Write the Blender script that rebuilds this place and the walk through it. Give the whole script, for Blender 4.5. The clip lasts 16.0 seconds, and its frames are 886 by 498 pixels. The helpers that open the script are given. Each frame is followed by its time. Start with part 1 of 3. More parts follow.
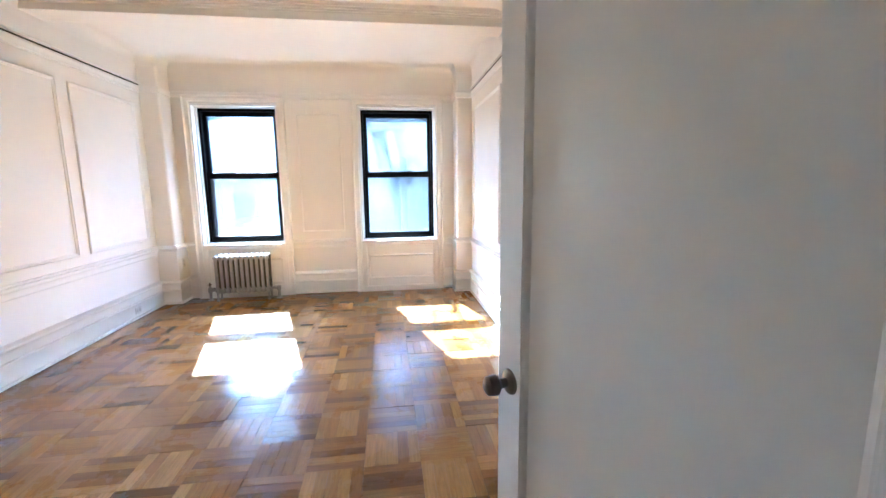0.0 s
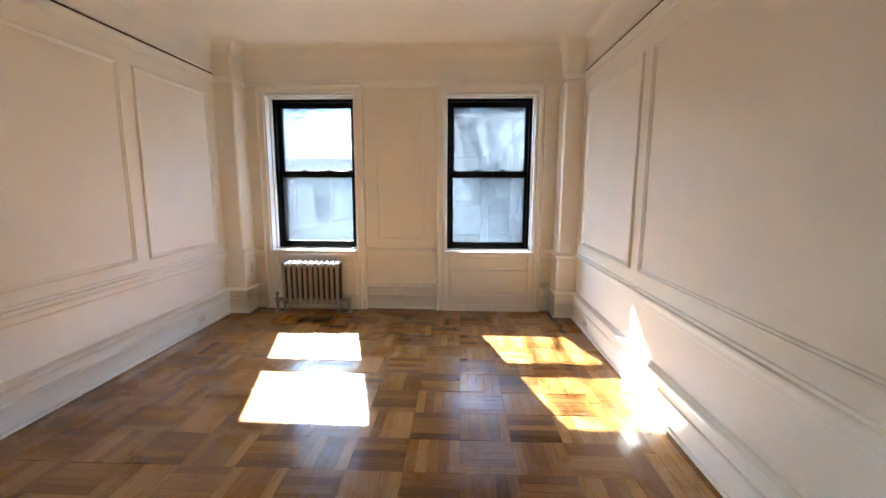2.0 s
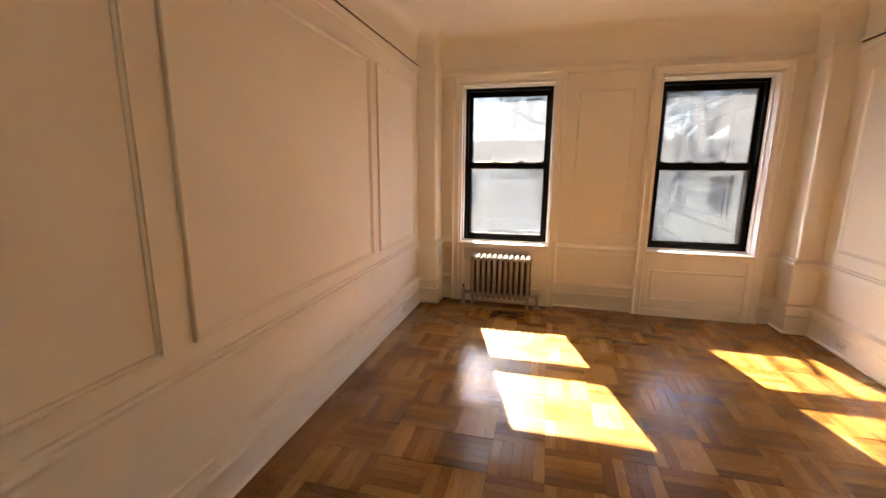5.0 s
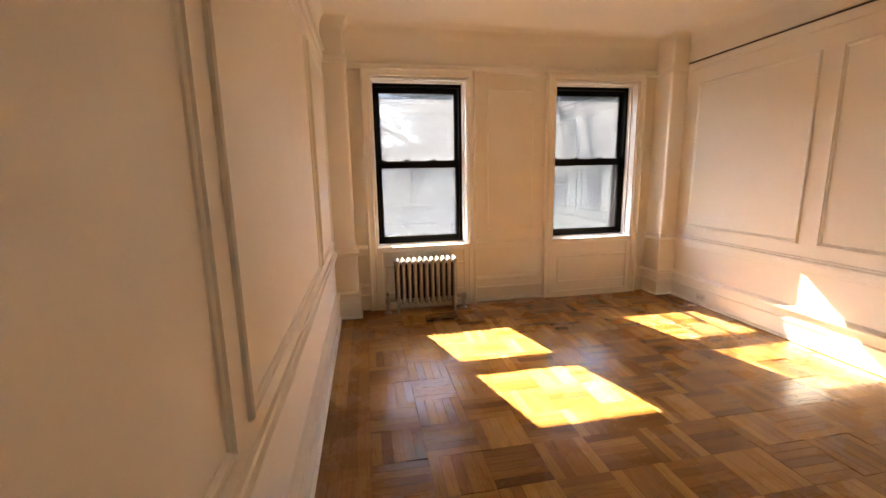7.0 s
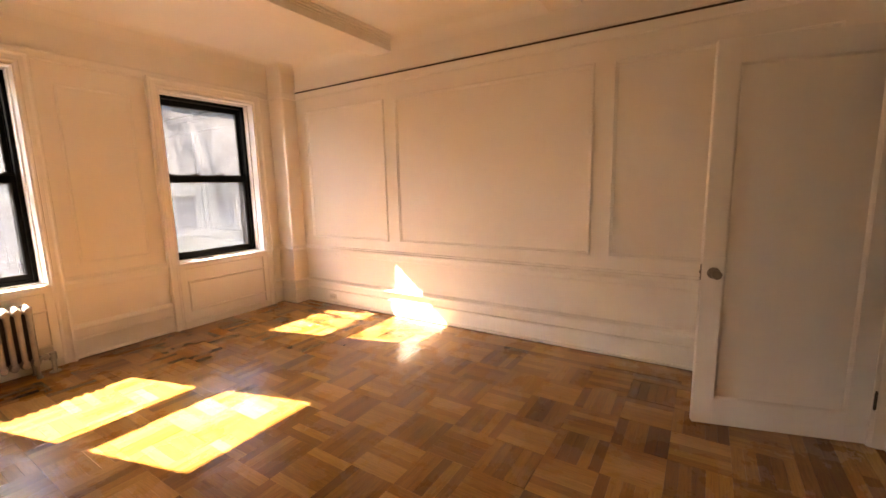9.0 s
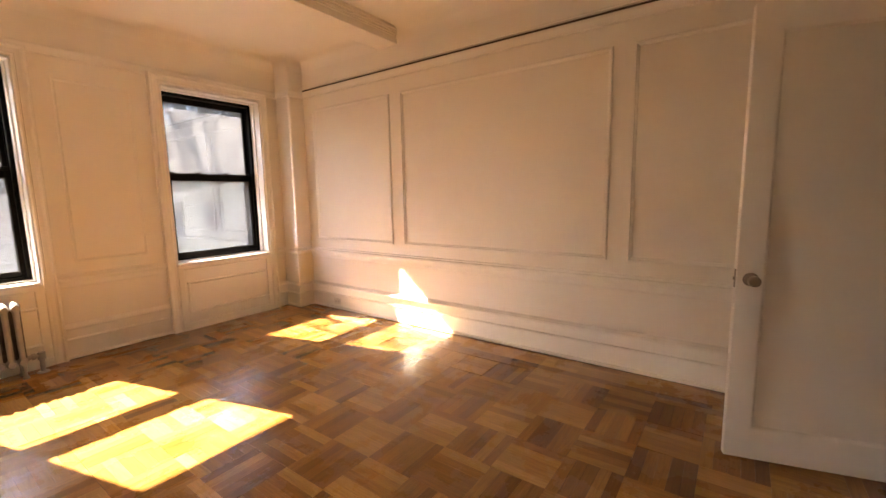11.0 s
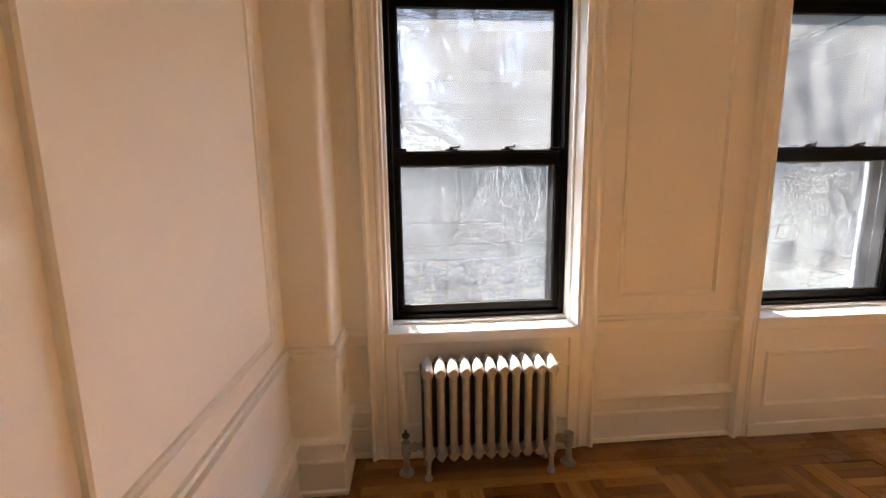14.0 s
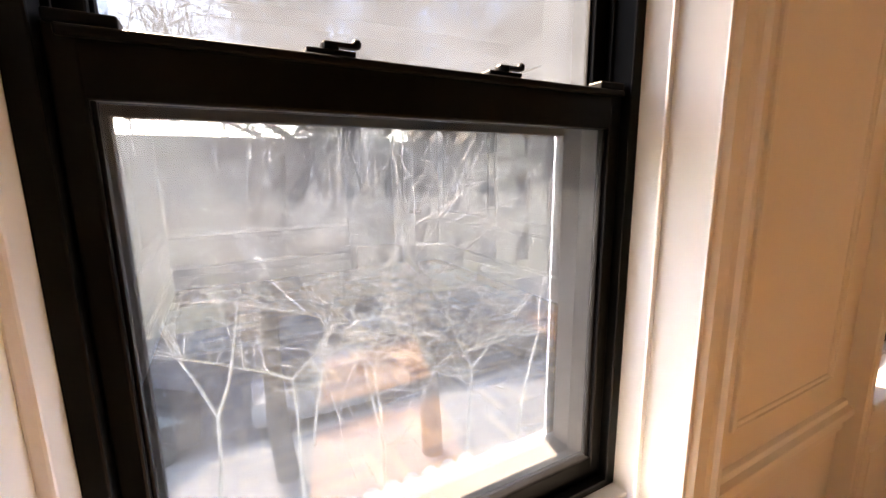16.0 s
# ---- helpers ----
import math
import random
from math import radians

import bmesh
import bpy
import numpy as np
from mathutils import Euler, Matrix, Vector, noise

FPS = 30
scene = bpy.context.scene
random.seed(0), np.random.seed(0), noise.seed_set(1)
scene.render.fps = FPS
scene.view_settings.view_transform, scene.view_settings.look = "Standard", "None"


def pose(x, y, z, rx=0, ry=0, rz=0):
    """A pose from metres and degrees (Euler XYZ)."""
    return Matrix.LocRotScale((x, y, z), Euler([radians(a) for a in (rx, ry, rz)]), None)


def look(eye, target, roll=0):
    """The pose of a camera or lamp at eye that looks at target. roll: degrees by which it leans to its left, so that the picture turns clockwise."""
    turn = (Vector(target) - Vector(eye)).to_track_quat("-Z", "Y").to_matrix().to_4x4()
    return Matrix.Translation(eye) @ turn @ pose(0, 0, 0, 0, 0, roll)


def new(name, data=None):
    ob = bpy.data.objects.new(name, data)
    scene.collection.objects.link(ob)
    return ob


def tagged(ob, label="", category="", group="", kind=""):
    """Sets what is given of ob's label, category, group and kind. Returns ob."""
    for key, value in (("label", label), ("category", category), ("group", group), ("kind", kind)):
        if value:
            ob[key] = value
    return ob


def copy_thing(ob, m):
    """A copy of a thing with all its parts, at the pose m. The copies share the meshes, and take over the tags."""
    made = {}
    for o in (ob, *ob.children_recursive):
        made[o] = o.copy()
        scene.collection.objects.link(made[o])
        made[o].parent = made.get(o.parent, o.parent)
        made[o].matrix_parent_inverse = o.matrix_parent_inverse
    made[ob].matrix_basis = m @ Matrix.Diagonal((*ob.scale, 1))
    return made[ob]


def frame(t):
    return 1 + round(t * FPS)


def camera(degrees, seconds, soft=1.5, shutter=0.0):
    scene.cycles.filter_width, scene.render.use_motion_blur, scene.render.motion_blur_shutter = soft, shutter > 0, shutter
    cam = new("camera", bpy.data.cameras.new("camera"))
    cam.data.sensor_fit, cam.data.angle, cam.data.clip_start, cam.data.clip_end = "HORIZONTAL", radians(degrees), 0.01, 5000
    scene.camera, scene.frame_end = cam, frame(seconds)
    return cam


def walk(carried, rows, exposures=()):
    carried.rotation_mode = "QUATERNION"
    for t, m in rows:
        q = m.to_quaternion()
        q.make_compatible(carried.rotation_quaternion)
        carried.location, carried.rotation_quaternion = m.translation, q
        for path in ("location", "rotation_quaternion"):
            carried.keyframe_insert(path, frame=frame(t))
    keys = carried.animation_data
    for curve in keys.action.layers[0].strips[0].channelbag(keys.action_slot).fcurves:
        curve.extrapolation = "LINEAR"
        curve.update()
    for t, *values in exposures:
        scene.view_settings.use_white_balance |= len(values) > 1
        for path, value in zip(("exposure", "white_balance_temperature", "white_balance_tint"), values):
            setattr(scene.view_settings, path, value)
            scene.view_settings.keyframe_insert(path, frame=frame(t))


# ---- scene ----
cam = camera(94.0, 16.0)
PATH = [
    (0, (0.447, 0.138, 1.41), (0.705, 2.098, 1.107), -0.7),
    (0.5, (0.452, 0.403, 1.45), (0.569, 2.377, 1.141), -0.2),
    (1, (0.361, 0.668, 1.448), (0.377, 2.644, 1.139), 0.0),
    (1.5, (0.308, 0.883, 1.426), (0.257, 2.86, 1.131), 0.1),
    (2, (0.27, 1.037, 1.423), (0.192, 3.014, 1.127), 0.2),
    (2.5, (0.163, 1.05, 1.448), (0.083, 3.024, 1.136), 0.3),
    (3, (0.097, 1.073, 1.449), (-0.009, 3.043, 1.121), 0.6),
    (3.5, (-0.032, 1.097, 1.434), (-0.204, 3.063, 1.106), 0.8),
    (4, (-0.369, 1.069, 1.423), (-0.633, 3.023, 1.094), 1.2),
    (4.5, (-0.659, 1.057, 1.473), (-1.069, 2.983, 1.123), 1.2),
    (4.7, (-0.765, 1.05, 1.515), (-1.214, 2.963, 1.141), 1.2),
    (6.8, (-1.945, 1.309, 1.45), (-1.717, 3.264, 1.094), -1.0),
    (7, (-1.995, 1.289, 1.459), (-1.64, 3.225, 1.103), -1.1),
    (7.5, (-2.013, 1.22, 1.458), (-1.302, 3.056, 1.107), -1.4),
    (8, (-1.946, 1.173, 1.448), (-0.873, 2.825, 1.106), -1.5),
    (8.5, (-1.946, 1.158, 1.473), (-0.544, 2.544, 1.136), -1.4),
    (9, (-1.981, 1.163, 1.432), (-0.311, 2.222, 1.13), -1.3),
    (9.2, (-2.026, 1.138, 1.428), (-0.273, 2.058, 1.138), -1.3),
    (11.3, (-1.664, 1.314, 1.35), (-0.241, 2.692, 1.071), -0.9),
    (11.5, (-1.678, 1.439, 1.352), (-0.434, 2.98, 1.065), -0.8),
    (12, (-1.763, 1.799, 1.402), (-0.985, 3.613, 1.076), -1.1),
    (12.5, (-1.770, 2.222, 1.402), (-1.341, 4.150, 1.086), -1.0),
    (13, (-1.71, 2.692, 1.410), (-1.482, 4.652, 1.088), -0.9),
    (13.5, (-1.772, 3.18, 1.405), (-1.597, 5.148, 1.086), -0.4),
    (14, (-1.761, 3.691, 1.438), (-1.611, 5.661, 1.126), -0.9),
    (14.5, (-1.778, 4.135, 1.412), (-1.603, 6.105, 1.131), -0.6),
    (15, (-1.793, 4.595, 1.436), (-1.512, 6.55, 1.124), -0.7),
    (15.5, (-1.726, 5.007, 1.502), (-1.246, 6.903, 1.082), -1.2),
    (16, (-1.696, 5.276, 1.447), (-0.767, 7.010, 1.088), -0.7),
]
# gaps: the row between two known rows follows both their speeds
def between(a, b, before, after, t):
    (ta, ea, ga, ra), (tb, eb, gb, rb) = a, b
    s, h = (t - ta) / (tb - ta), tb - ta
    h00, h10, h01, h11 = 2*s**3 - 3*s*s + 1, s**3 - 2*s*s + s, -2*s**3 + 3*s*s, s**3 - s*s
    def mix(p, q, p0, q1):
        return tuple(h00*u + h10*h*(u - u0) / (ta - before[0]) + h01*v + h11*h*(v1 - v) / (after[0] - tb)
                     for u, v, u0, v1 in zip(p, q, p0, q1))
    return (t, mix(ea, eb, before[1], after[1]), mix(ga, gb, before[2], after[2]), (ra + rb) / 2)


rows = list(PATH)
for ta, tb, steps in ((4.7, 6.8, (5.25, 5.75, 6.25)), (9.2, 11.3, (9.7, 10.2, 10.75))):
    i = [r[0] for r in PATH].index(ta)
    j = [r[0] for r in PATH].index(tb)
    rows += [between(PATH[i], PATH[j], PATH[i - 2], PATH[j + 2], t) for t in steps]
rows.sort(key=lambda r: r[0])
EXPOSURES = [(0.0, 7.65, 4850, 0), (0.5, 7.3, 4950, 0), (1.0, 7.0, 5100, 0), (1.5, 6.8, 5650, 2), (2.0, 6.55, 6000, 3), (2.5, 6.5, 6900, 8), (3.5, 6.35, 9300, 18),
             (7.0, 6.42, 8800, 17), (8.5, 6.62, 9000, 17), (9.0, 6.72, 9900, 25), (11.5, 6.5, 9300, 21), (13.0, 6.22, 8300, 16), (14.5, 6.22, 8400, 17), (16.0, 6.0, 9500, 23)]
walk(cam, [(t, look(eye, target, roll)) for t, eye, target, roll in rows], EXPOSURES)

# ---- world and sun ----
SUN_FROM = Vector((-0.32, 1.15, 1.0)).normalized()
world = bpy.data.worlds.new("world")
scene.world = world
world.use_nodes = True
wn = world.node_tree
sky = wn.nodes.new("ShaderNodeTexSky")
sky.sky_type, sky.sun_disc = "NISHITA", False
sky.sun_elevation = math.asin(SUN_FROM.z)
sky.sun_rotation = math.atan2(SUN_FROM.x, SUN_FROM.y)
sky.air_density, sky.dust_density, sky.ozone_density = 1.0, 1.0, 1.2
wn.links.new(sky.outputs[0], wn.nodes["Background"].inputs[0])
wn.nodes["Background"].inputs[1].default_value = 0.13
sun = new("sun", bpy.data.lights.new("sun", "SUN"))
sun.data.energy, sun.data.angle, sun.data.color = 0.88, radians(0.53), (1.0, 0.97, 0.92)
sun.matrix_world = look(SUN_FROM * 30, (0, 0, 0))


# ---- materials ----
def material(name):
    m = bpy.data.materials.new(name)
    m.use_nodes = True
    nt = m.node_tree
    return m, nt, nt.nodes["Principled BSDF"]


def link(nt, a, b):
    nt.links.new(a, b)


def node(nt, kind, **values):
    n = nt.nodes.new("ShaderNode" + kind)
    for key, value in values.items():
        n.inputs[key].default_value = value
    return n


def ramp(nt, source, stops):
    n = nt.nodes.new("ShaderNodeValToRGB")
    e = n.color_ramp.elements
    while len(e) < len(stops):
        e.new(0.5)
    for el, (p, c) in zip(e, stops):
        el.position, el.color = p, (*c, 1)
    link(nt, source, n.inputs[0])
    return n


def bump(nt, bsdf, height, strength, distance=0.002):
    n = node(nt, "Bump", Strength=strength, Distance=distance)
    link(nt, height, n.inputs["Height"])
    link(nt, n.outputs[0], bsdf.inputs["Normal"])
    return n


def painted(name, color, rough, spread=0.05, relief=0.25, fine=60.0):
    m, nt, b = material(name)
    geo = nt.nodes.new("ShaderNodeNewGeometry")
    big = node(nt, "TexNoise", Scale=1.7, Detail=5.0, Roughness=0.6)
    link(nt, geo.outputs["Position"], big.inputs["Vector"])
    lo = tuple(c * (1 - spread) for c in color)
    r = ramp(nt, big.outputs[0], ((0.3, lo), (0.7, color)))
    link(nt, r.outputs[0], b.inputs["Base Color"])
    small = node(nt, "TexNoise", Scale=fine, Detail=4.0, Roughness=0.6)
    link(nt, geo.outputs["Position"], small.inputs["Vector"])
    mid = node(nt, "TexNoise", Scale=7.0, Detail=3.0)
    link(nt, geo.outputs["Position"], mid.inputs["Vector"])
    add = nt.nodes.new("ShaderNodeMath")
    add.operation = "MULTIPLY_ADD"
    link(nt, mid.outputs[0], add.inputs[0])
    add.inputs[1].default_value = 2.0
    link(nt, small.outputs[0], add.inputs[2])
    bump(nt, b, add.outputs[0], relief, 0.0025)
    rr = nt.nodes.new("ShaderNodeMapRange")
    link(nt, mid.outputs[0], rr.inputs[0])
    rr.inputs[3].default_value, rr.inputs[4].default_value = rough - 0.07, rough + 0.1
    link(nt, rr.outputs[0], b.inputs["Roughness"])
    return m


def wood():
    m, nt, b = material("oak_varnished")
    at = nt.nodes.new("ShaderNodeAttribute")
    at.attribute_name = "grain"
    info = nt.nodes.new("ShaderNodeObjectInfo")
    geo = nt.nodes.new("ShaderNodeNewGeometry")
    s = nt.nodes.new("ShaderNodeMath")
    s.operation = "ADD"
    link(nt, info.outputs["Random"], s.inputs[0])
    link(nt, geo.outputs["Random Per Island"], s.inputs[1])
    rnd = nt.nodes.new("ShaderNodeMath")
    rnd.operation = "FRACT"
    link(nt, s.outputs[0], rnd.inputs[0])
    comb = nt.nodes.new("ShaderNodeCombineXYZ")
    mul = nt.nodes.new("ShaderNodeMath")
    mul.operation = "MULTIPLY"
    mul.inputs[1].default_value = 37.0
    link(nt, rnd.outputs[0], mul.inputs[0])
    link(nt, mul.outputs[0], comb.inputs[2])
    link(nt, mul.outputs[0], comb.inputs[0])
    off = nt.nodes.new("ShaderNodeVectorMath")
    link(nt, at.outputs["Vector"], off.inputs[0])
    link(nt, comb.outputs[0], off.inputs[1])
    st = nt.nodes.new("ShaderNodeVectorMath")
    st.operation = "MULTIPLY"
    link(nt, off.outputs[0], st.inputs[0])
    st.inputs[1].default_value = (1.0, 14.0, 1.0)
    grain = node(nt, "TexNoise", Scale=7.0, Detail=6.0, Roughness=0.65, Distortion=0.6)
    link(nt, st.outputs[0], grain.inputs["Vector"])
    # each block keeps its own tone, and its strips vary round it
    cell = nt.nodes.new("ShaderNodeVectorMath")
    cell.operation = "SUBTRACT"
    link(nt, geo.outputs["Position"], cell.inputs[0])
    cell.inputs[1].default_value = (-2.035, 0.686, -0.14)
    snap = nt.nodes.new("ShaderNodeVectorMath")
    snap.operation = "SNAP"
    link(nt, cell.outputs[0], snap.inputs[0])
    snap.inputs[1].default_value = (0.290, 0.280, 0.28)
    block = nt.nodes.new("ShaderNodeTexWhiteNoise")
    link(nt, snap.outputs[0], block.inputs["Vector"])
    # grain z lightens strips that run along y, a sheen put into colour
    sep = nt.nodes.new("ShaderNodeSeparateXYZ")
    link(nt, at.outputs["Vector"], sep.inputs[0])
    tone = nt.nodes.new("ShaderNodeMath")
    tone.operation = "MULTIPLY_ADD"
    link(nt, block.outputs["Value"], tone.inputs[0])
    tone.inputs[1].default_value = 0.30
    link(nt, sep.outputs["Z"], tone.inputs[2])
    tone2 = nt.nodes.new("ShaderNodeMath")
    tone2.operation = "MULTIPLY_ADD"
    link(nt, rnd.outputs[0], tone2.inputs[0])
    tone2.inputs[1].default_value = 0.62
    link(nt, tone.outputs[0], tone2.inputs[2])
    base = ramp(nt, tone2.outputs[0], ((0.05, (0.118, 0.050, 0.012)), (0.35, (0.205, 0.094, 0.024)), (0.65, (0.315, 0.158, 0.043)), (0.98, (0.47, 0.265, 0.088))))
    dark = ramp(nt, grain.outputs[0], ((0.30, (0.72, 0.67, 0.62)), (0.60, (1.04, 1.03, 1.02))))
    mix = nt.nodes.new("ShaderNodeMixRGB")
    mix.blend_type = "MULTIPLY"
    mix.inputs[0].default_value = 1.0
    link(nt, base.outputs[0], mix.inputs[1])
    link(nt, dark.outputs[0], mix.inputs[2])
    link(nt, mix.outputs[0], b.inputs["Base Color"])
    wear = node(nt, "TexNoise", Scale=2.3, Detail=5.0, Roughness=0.65)
    link(nt, geo.outputs["Position"], wear.inputs["Vector"])
    rr = nt.nodes.new("ShaderNodeMapRange")
    link(nt, wear.outputs[0], rr.inputs[0])
    rr.inputs[1].default_value, rr.inputs[2].default_value = 0.3, 0.7
    rr.inputs[3].default_value, rr.inputs[4].default_value = 0.20, 0.36
    link(nt, rr.outputs[0], b.inputs["Roughness"])
    b.inputs["Specular IOR Level"].default_value = 0.12
    b.inputs["Coat Weight"].default_value = 0.7
    b.inputs["Coat Roughness"].default_value = 0.12
    bump(nt, b, grain.outputs[0], 0.35, 0.0012)
    coat = node(nt, "Bump", Strength=0.4, Distance=0.0012)
    link(nt, grain.outputs[0], coat.inputs["Height"])
    link(nt, coat.outputs[0], b.inputs["Coat Normal"])
    return m


def plain(name, color, rough=0.5, metal=0.0, spread=0.12, scale=20.0, relief=0.1):
    m, nt, b = material(name)
    geo = nt.nodes.new("ShaderNodeNewGeometry")
    n = node(nt, "TexNoise", Scale=scale, Detail=5.0, Roughness=0.6)
    link(nt, geo.outputs["Position"], n.inputs["Vector"])
    r = ramp(nt, n.outputs[0], ((0.3, tuple(c * (1 - spread) for c in color)), (0.7, tuple(min(1, c * (1 + spread)) for c in color))))
    link(nt, r.outputs[0], b.inputs["Base Color"])
    b.inputs["Roughness"].default_value, b.inputs["Metallic"].default_value = rough, metal
    bump(nt, b, n.outputs[0], relief, 0.002)
    return m


def glass(name, dirt_haze, tint, shine, least=0.6, most=1.4, size=5.0):
    m, nt, b = material(name)
    nt.nodes.remove(b)
    out = nt.nodes["Material Output"]
    clear = nt.nodes.new("ShaderNodeBsdfTransparent")
    clear.inputs[0].default_value = (*tint, 1)
    gloss = node(nt, "BsdfGlossy", Roughness=0.0)
    face = node(nt, "LayerWeight", Blend=0.5)
    power = nt.nodes.new("ShaderNodeMath")
    power.operation = "POWER"
    power.inputs[1].default_value = 4.0
    link(nt, face.outputs["Facing"], power.inputs[0])
    fres = nt.nodes.new("ShaderNodeMath")
    fres.operation = "MULTIPLY_ADD"
    fres.inputs[1].default_value, fres.inputs[2].default_value = 0.85, shine
    link(nt, power.outputs[0], fres.inputs[0])
    mix = nt.nodes.new("ShaderNodeMixShader")
    link(nt, fres.outputs[0], mix.inputs[0])
    link(nt, clear.outputs[0], mix.inputs[1])
    link(nt, gloss.outputs[0], mix.inputs[2])
    # film: glass dirt, with the bluish haze of the sky put into its colour
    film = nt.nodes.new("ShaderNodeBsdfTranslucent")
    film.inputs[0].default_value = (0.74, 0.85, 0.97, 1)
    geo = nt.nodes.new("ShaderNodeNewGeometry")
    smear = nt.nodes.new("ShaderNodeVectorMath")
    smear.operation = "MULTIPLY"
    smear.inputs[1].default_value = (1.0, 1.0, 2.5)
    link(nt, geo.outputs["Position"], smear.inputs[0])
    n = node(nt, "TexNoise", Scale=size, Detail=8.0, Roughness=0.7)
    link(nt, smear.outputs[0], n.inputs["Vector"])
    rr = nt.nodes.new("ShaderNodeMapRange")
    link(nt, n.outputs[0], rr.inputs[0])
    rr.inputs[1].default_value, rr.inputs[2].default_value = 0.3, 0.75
    rr.inputs[3].default_value, rr.inputs[4].default_value = dirt_haze * least, dirt_haze * most
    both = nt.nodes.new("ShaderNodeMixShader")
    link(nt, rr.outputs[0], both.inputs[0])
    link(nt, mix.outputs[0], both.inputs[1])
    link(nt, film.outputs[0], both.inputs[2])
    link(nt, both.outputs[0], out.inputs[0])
    return m


WALL = painted("wall_paint", (0.87, 0.84, 0.78), 0.5, 0.04, 0.18)
TRIM = painted("trim_gloss_paint", (0.87, 0.85, 0.80), 0.34, 0.03, 0.15, 90.0)
CEIL = painted("ceiling_paint", (0.88, 0.855, 0.80), 0.7, 0.03, 0.12)
REVEAL = painted("window_reveal_paint", (0.84, 0.84, 0.83), 0.4, 0.05, 0.2, 80.0)
DOOR = painted("door_paint", (0.86, 0.845, 0.81), 0.36, 0.04, 0.15, 70.0)
# near-black colour that stands for the shade in narrow gaps
GAPSHADE = plain("gap_shade", (0.06, 0.045, 0.035), 0.9)
WOOD = wood()
SUBFLOOR = plain("subfloor", (0.035, 0.022, 0.014), 0.9)
BLACK = plain("black_aluminium", (0.003, 0.0028, 0.0028), 0.42, 0.0, 0.2, 30.0, 0.05)
BLACK.node_tree.nodes["Principled BSDF"].inputs["Specular IOR Level"].default_value = 0.1
STORM = plain("storm_aluminium", (0.025, 0.024, 0.024), 0.45, 0.4)
STEEL = plain("brushed_nickel", (0.24, 0.215, 0.185), 0.3, 1.0, 0.08, 60.0)
BRASS = plain("hinge_metal", (0.12, 0.10, 0.08), 0.45, 0.8)
RADPAINT = plain("radiator_paint", (0.33, 0.325, 0.32), 0.42, 0.1, 0.12, 25.0, 0.3)
# inner columns coloured near black to stand for shade between the sections
RADCORE = plain("shade_dark_cast_iron", (0.05, 0.045, 0.04), 0.7, 0.0, 0.3, 25.0, 0.3)
PLATE = plain("outlet_plastic", (0.74, 0.71, 0.65), 0.4)
SOCKET = plain("socket_plastic", (0.58, 0.55, 0.50), 0.5)
# tints hold down the outdoor brightness in the colour, most in the upper panes
GLASS = glass("window_glass", 0.0045, (0.38, 0.41, 0.44), 0.10)
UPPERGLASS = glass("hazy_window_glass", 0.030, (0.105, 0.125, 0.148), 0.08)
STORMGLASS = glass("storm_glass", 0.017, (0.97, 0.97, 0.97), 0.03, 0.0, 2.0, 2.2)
HALL = painted("hall_paint", (0.78, 0.75, 0.69), 0.5)
# bark lightened all over to stand for sunlight on the twigs
SUNLITBARK = plain("sunlit_bark", (0.46, 0.40, 0.33), 0.8, 0.0, 0.3, 9.0, 0.5)
BARK = plain("bark", (0.075, 0.06, 0.05), 0.9, 0.0, 0.4, 9.0, 0.8)
ASPHALT = plain("asphalt", (0.055, 0.055, 0.058), 0.9, 0.0, 0.25, 3.0, 0.4)
CONCRETE = plain("concrete", (0.17, 0.16, 0.145), 0.85, 0.0, 0.2, 2.0, 0.3)
EARTH = plain("earth", (0.09, 0.075, 0.055), 0.95, 0.0, 0.4, 1.0, 0.5)
LIMESTONE = plain("limestone", (0.30, 0.245, 0.17), 0.85, 0.0, 0.12, 1.5, 0.3)
BROWNSTONE = plain("brownstone", (0.20, 0.135, 0.095), 0.85, 0.0, 0.18, 1.5, 0.3)
CREAM = plain("cream_brick", (0.62, 0.50, 0.33), 0.85, 0.0, 0.12, 1.5, 0.3)
DARKPANE = plain("dark_pane", (0.02, 0.024, 0.028), 0.08, 0.0, 0.3, 0.6)
CARBLACK = plain("car_paint_black", (0.015, 0.016, 0.02), 0.2, 0.0, 0.1)
CARGREY = plain("car_paint_silver", (0.24, 0.245, 0.26), 0.25, 0.5, 0.05)
RUBBER = plain("tyre_rubber", (0.02, 0.02, 0.02), 0.8)


# ---- mesh helpers ----
def mesh_object(name, verts, faces, mat, parent=None, smooth=False):
    me = bpy.data.meshes.new(name)
    me.from_pydata([tuple(v) for v in verts], [], faces)
    bm = bmesh.new()
    bm.from_mesh(me)
    bmesh.ops.remove_doubles(bm, verts=bm.verts, dist=1e-6)
    bmesh.ops.recalc_face_normals(bm, faces=bm.faces)
    bm.to_mesh(me)
    bm.free()
    me.materials.append(mat)
    if smooth:
        me.polygons.foreach_set("use_smooth", [True] * len(me.polygons))
    ob = new(name, me)
    ob.parent = parent
    return ob


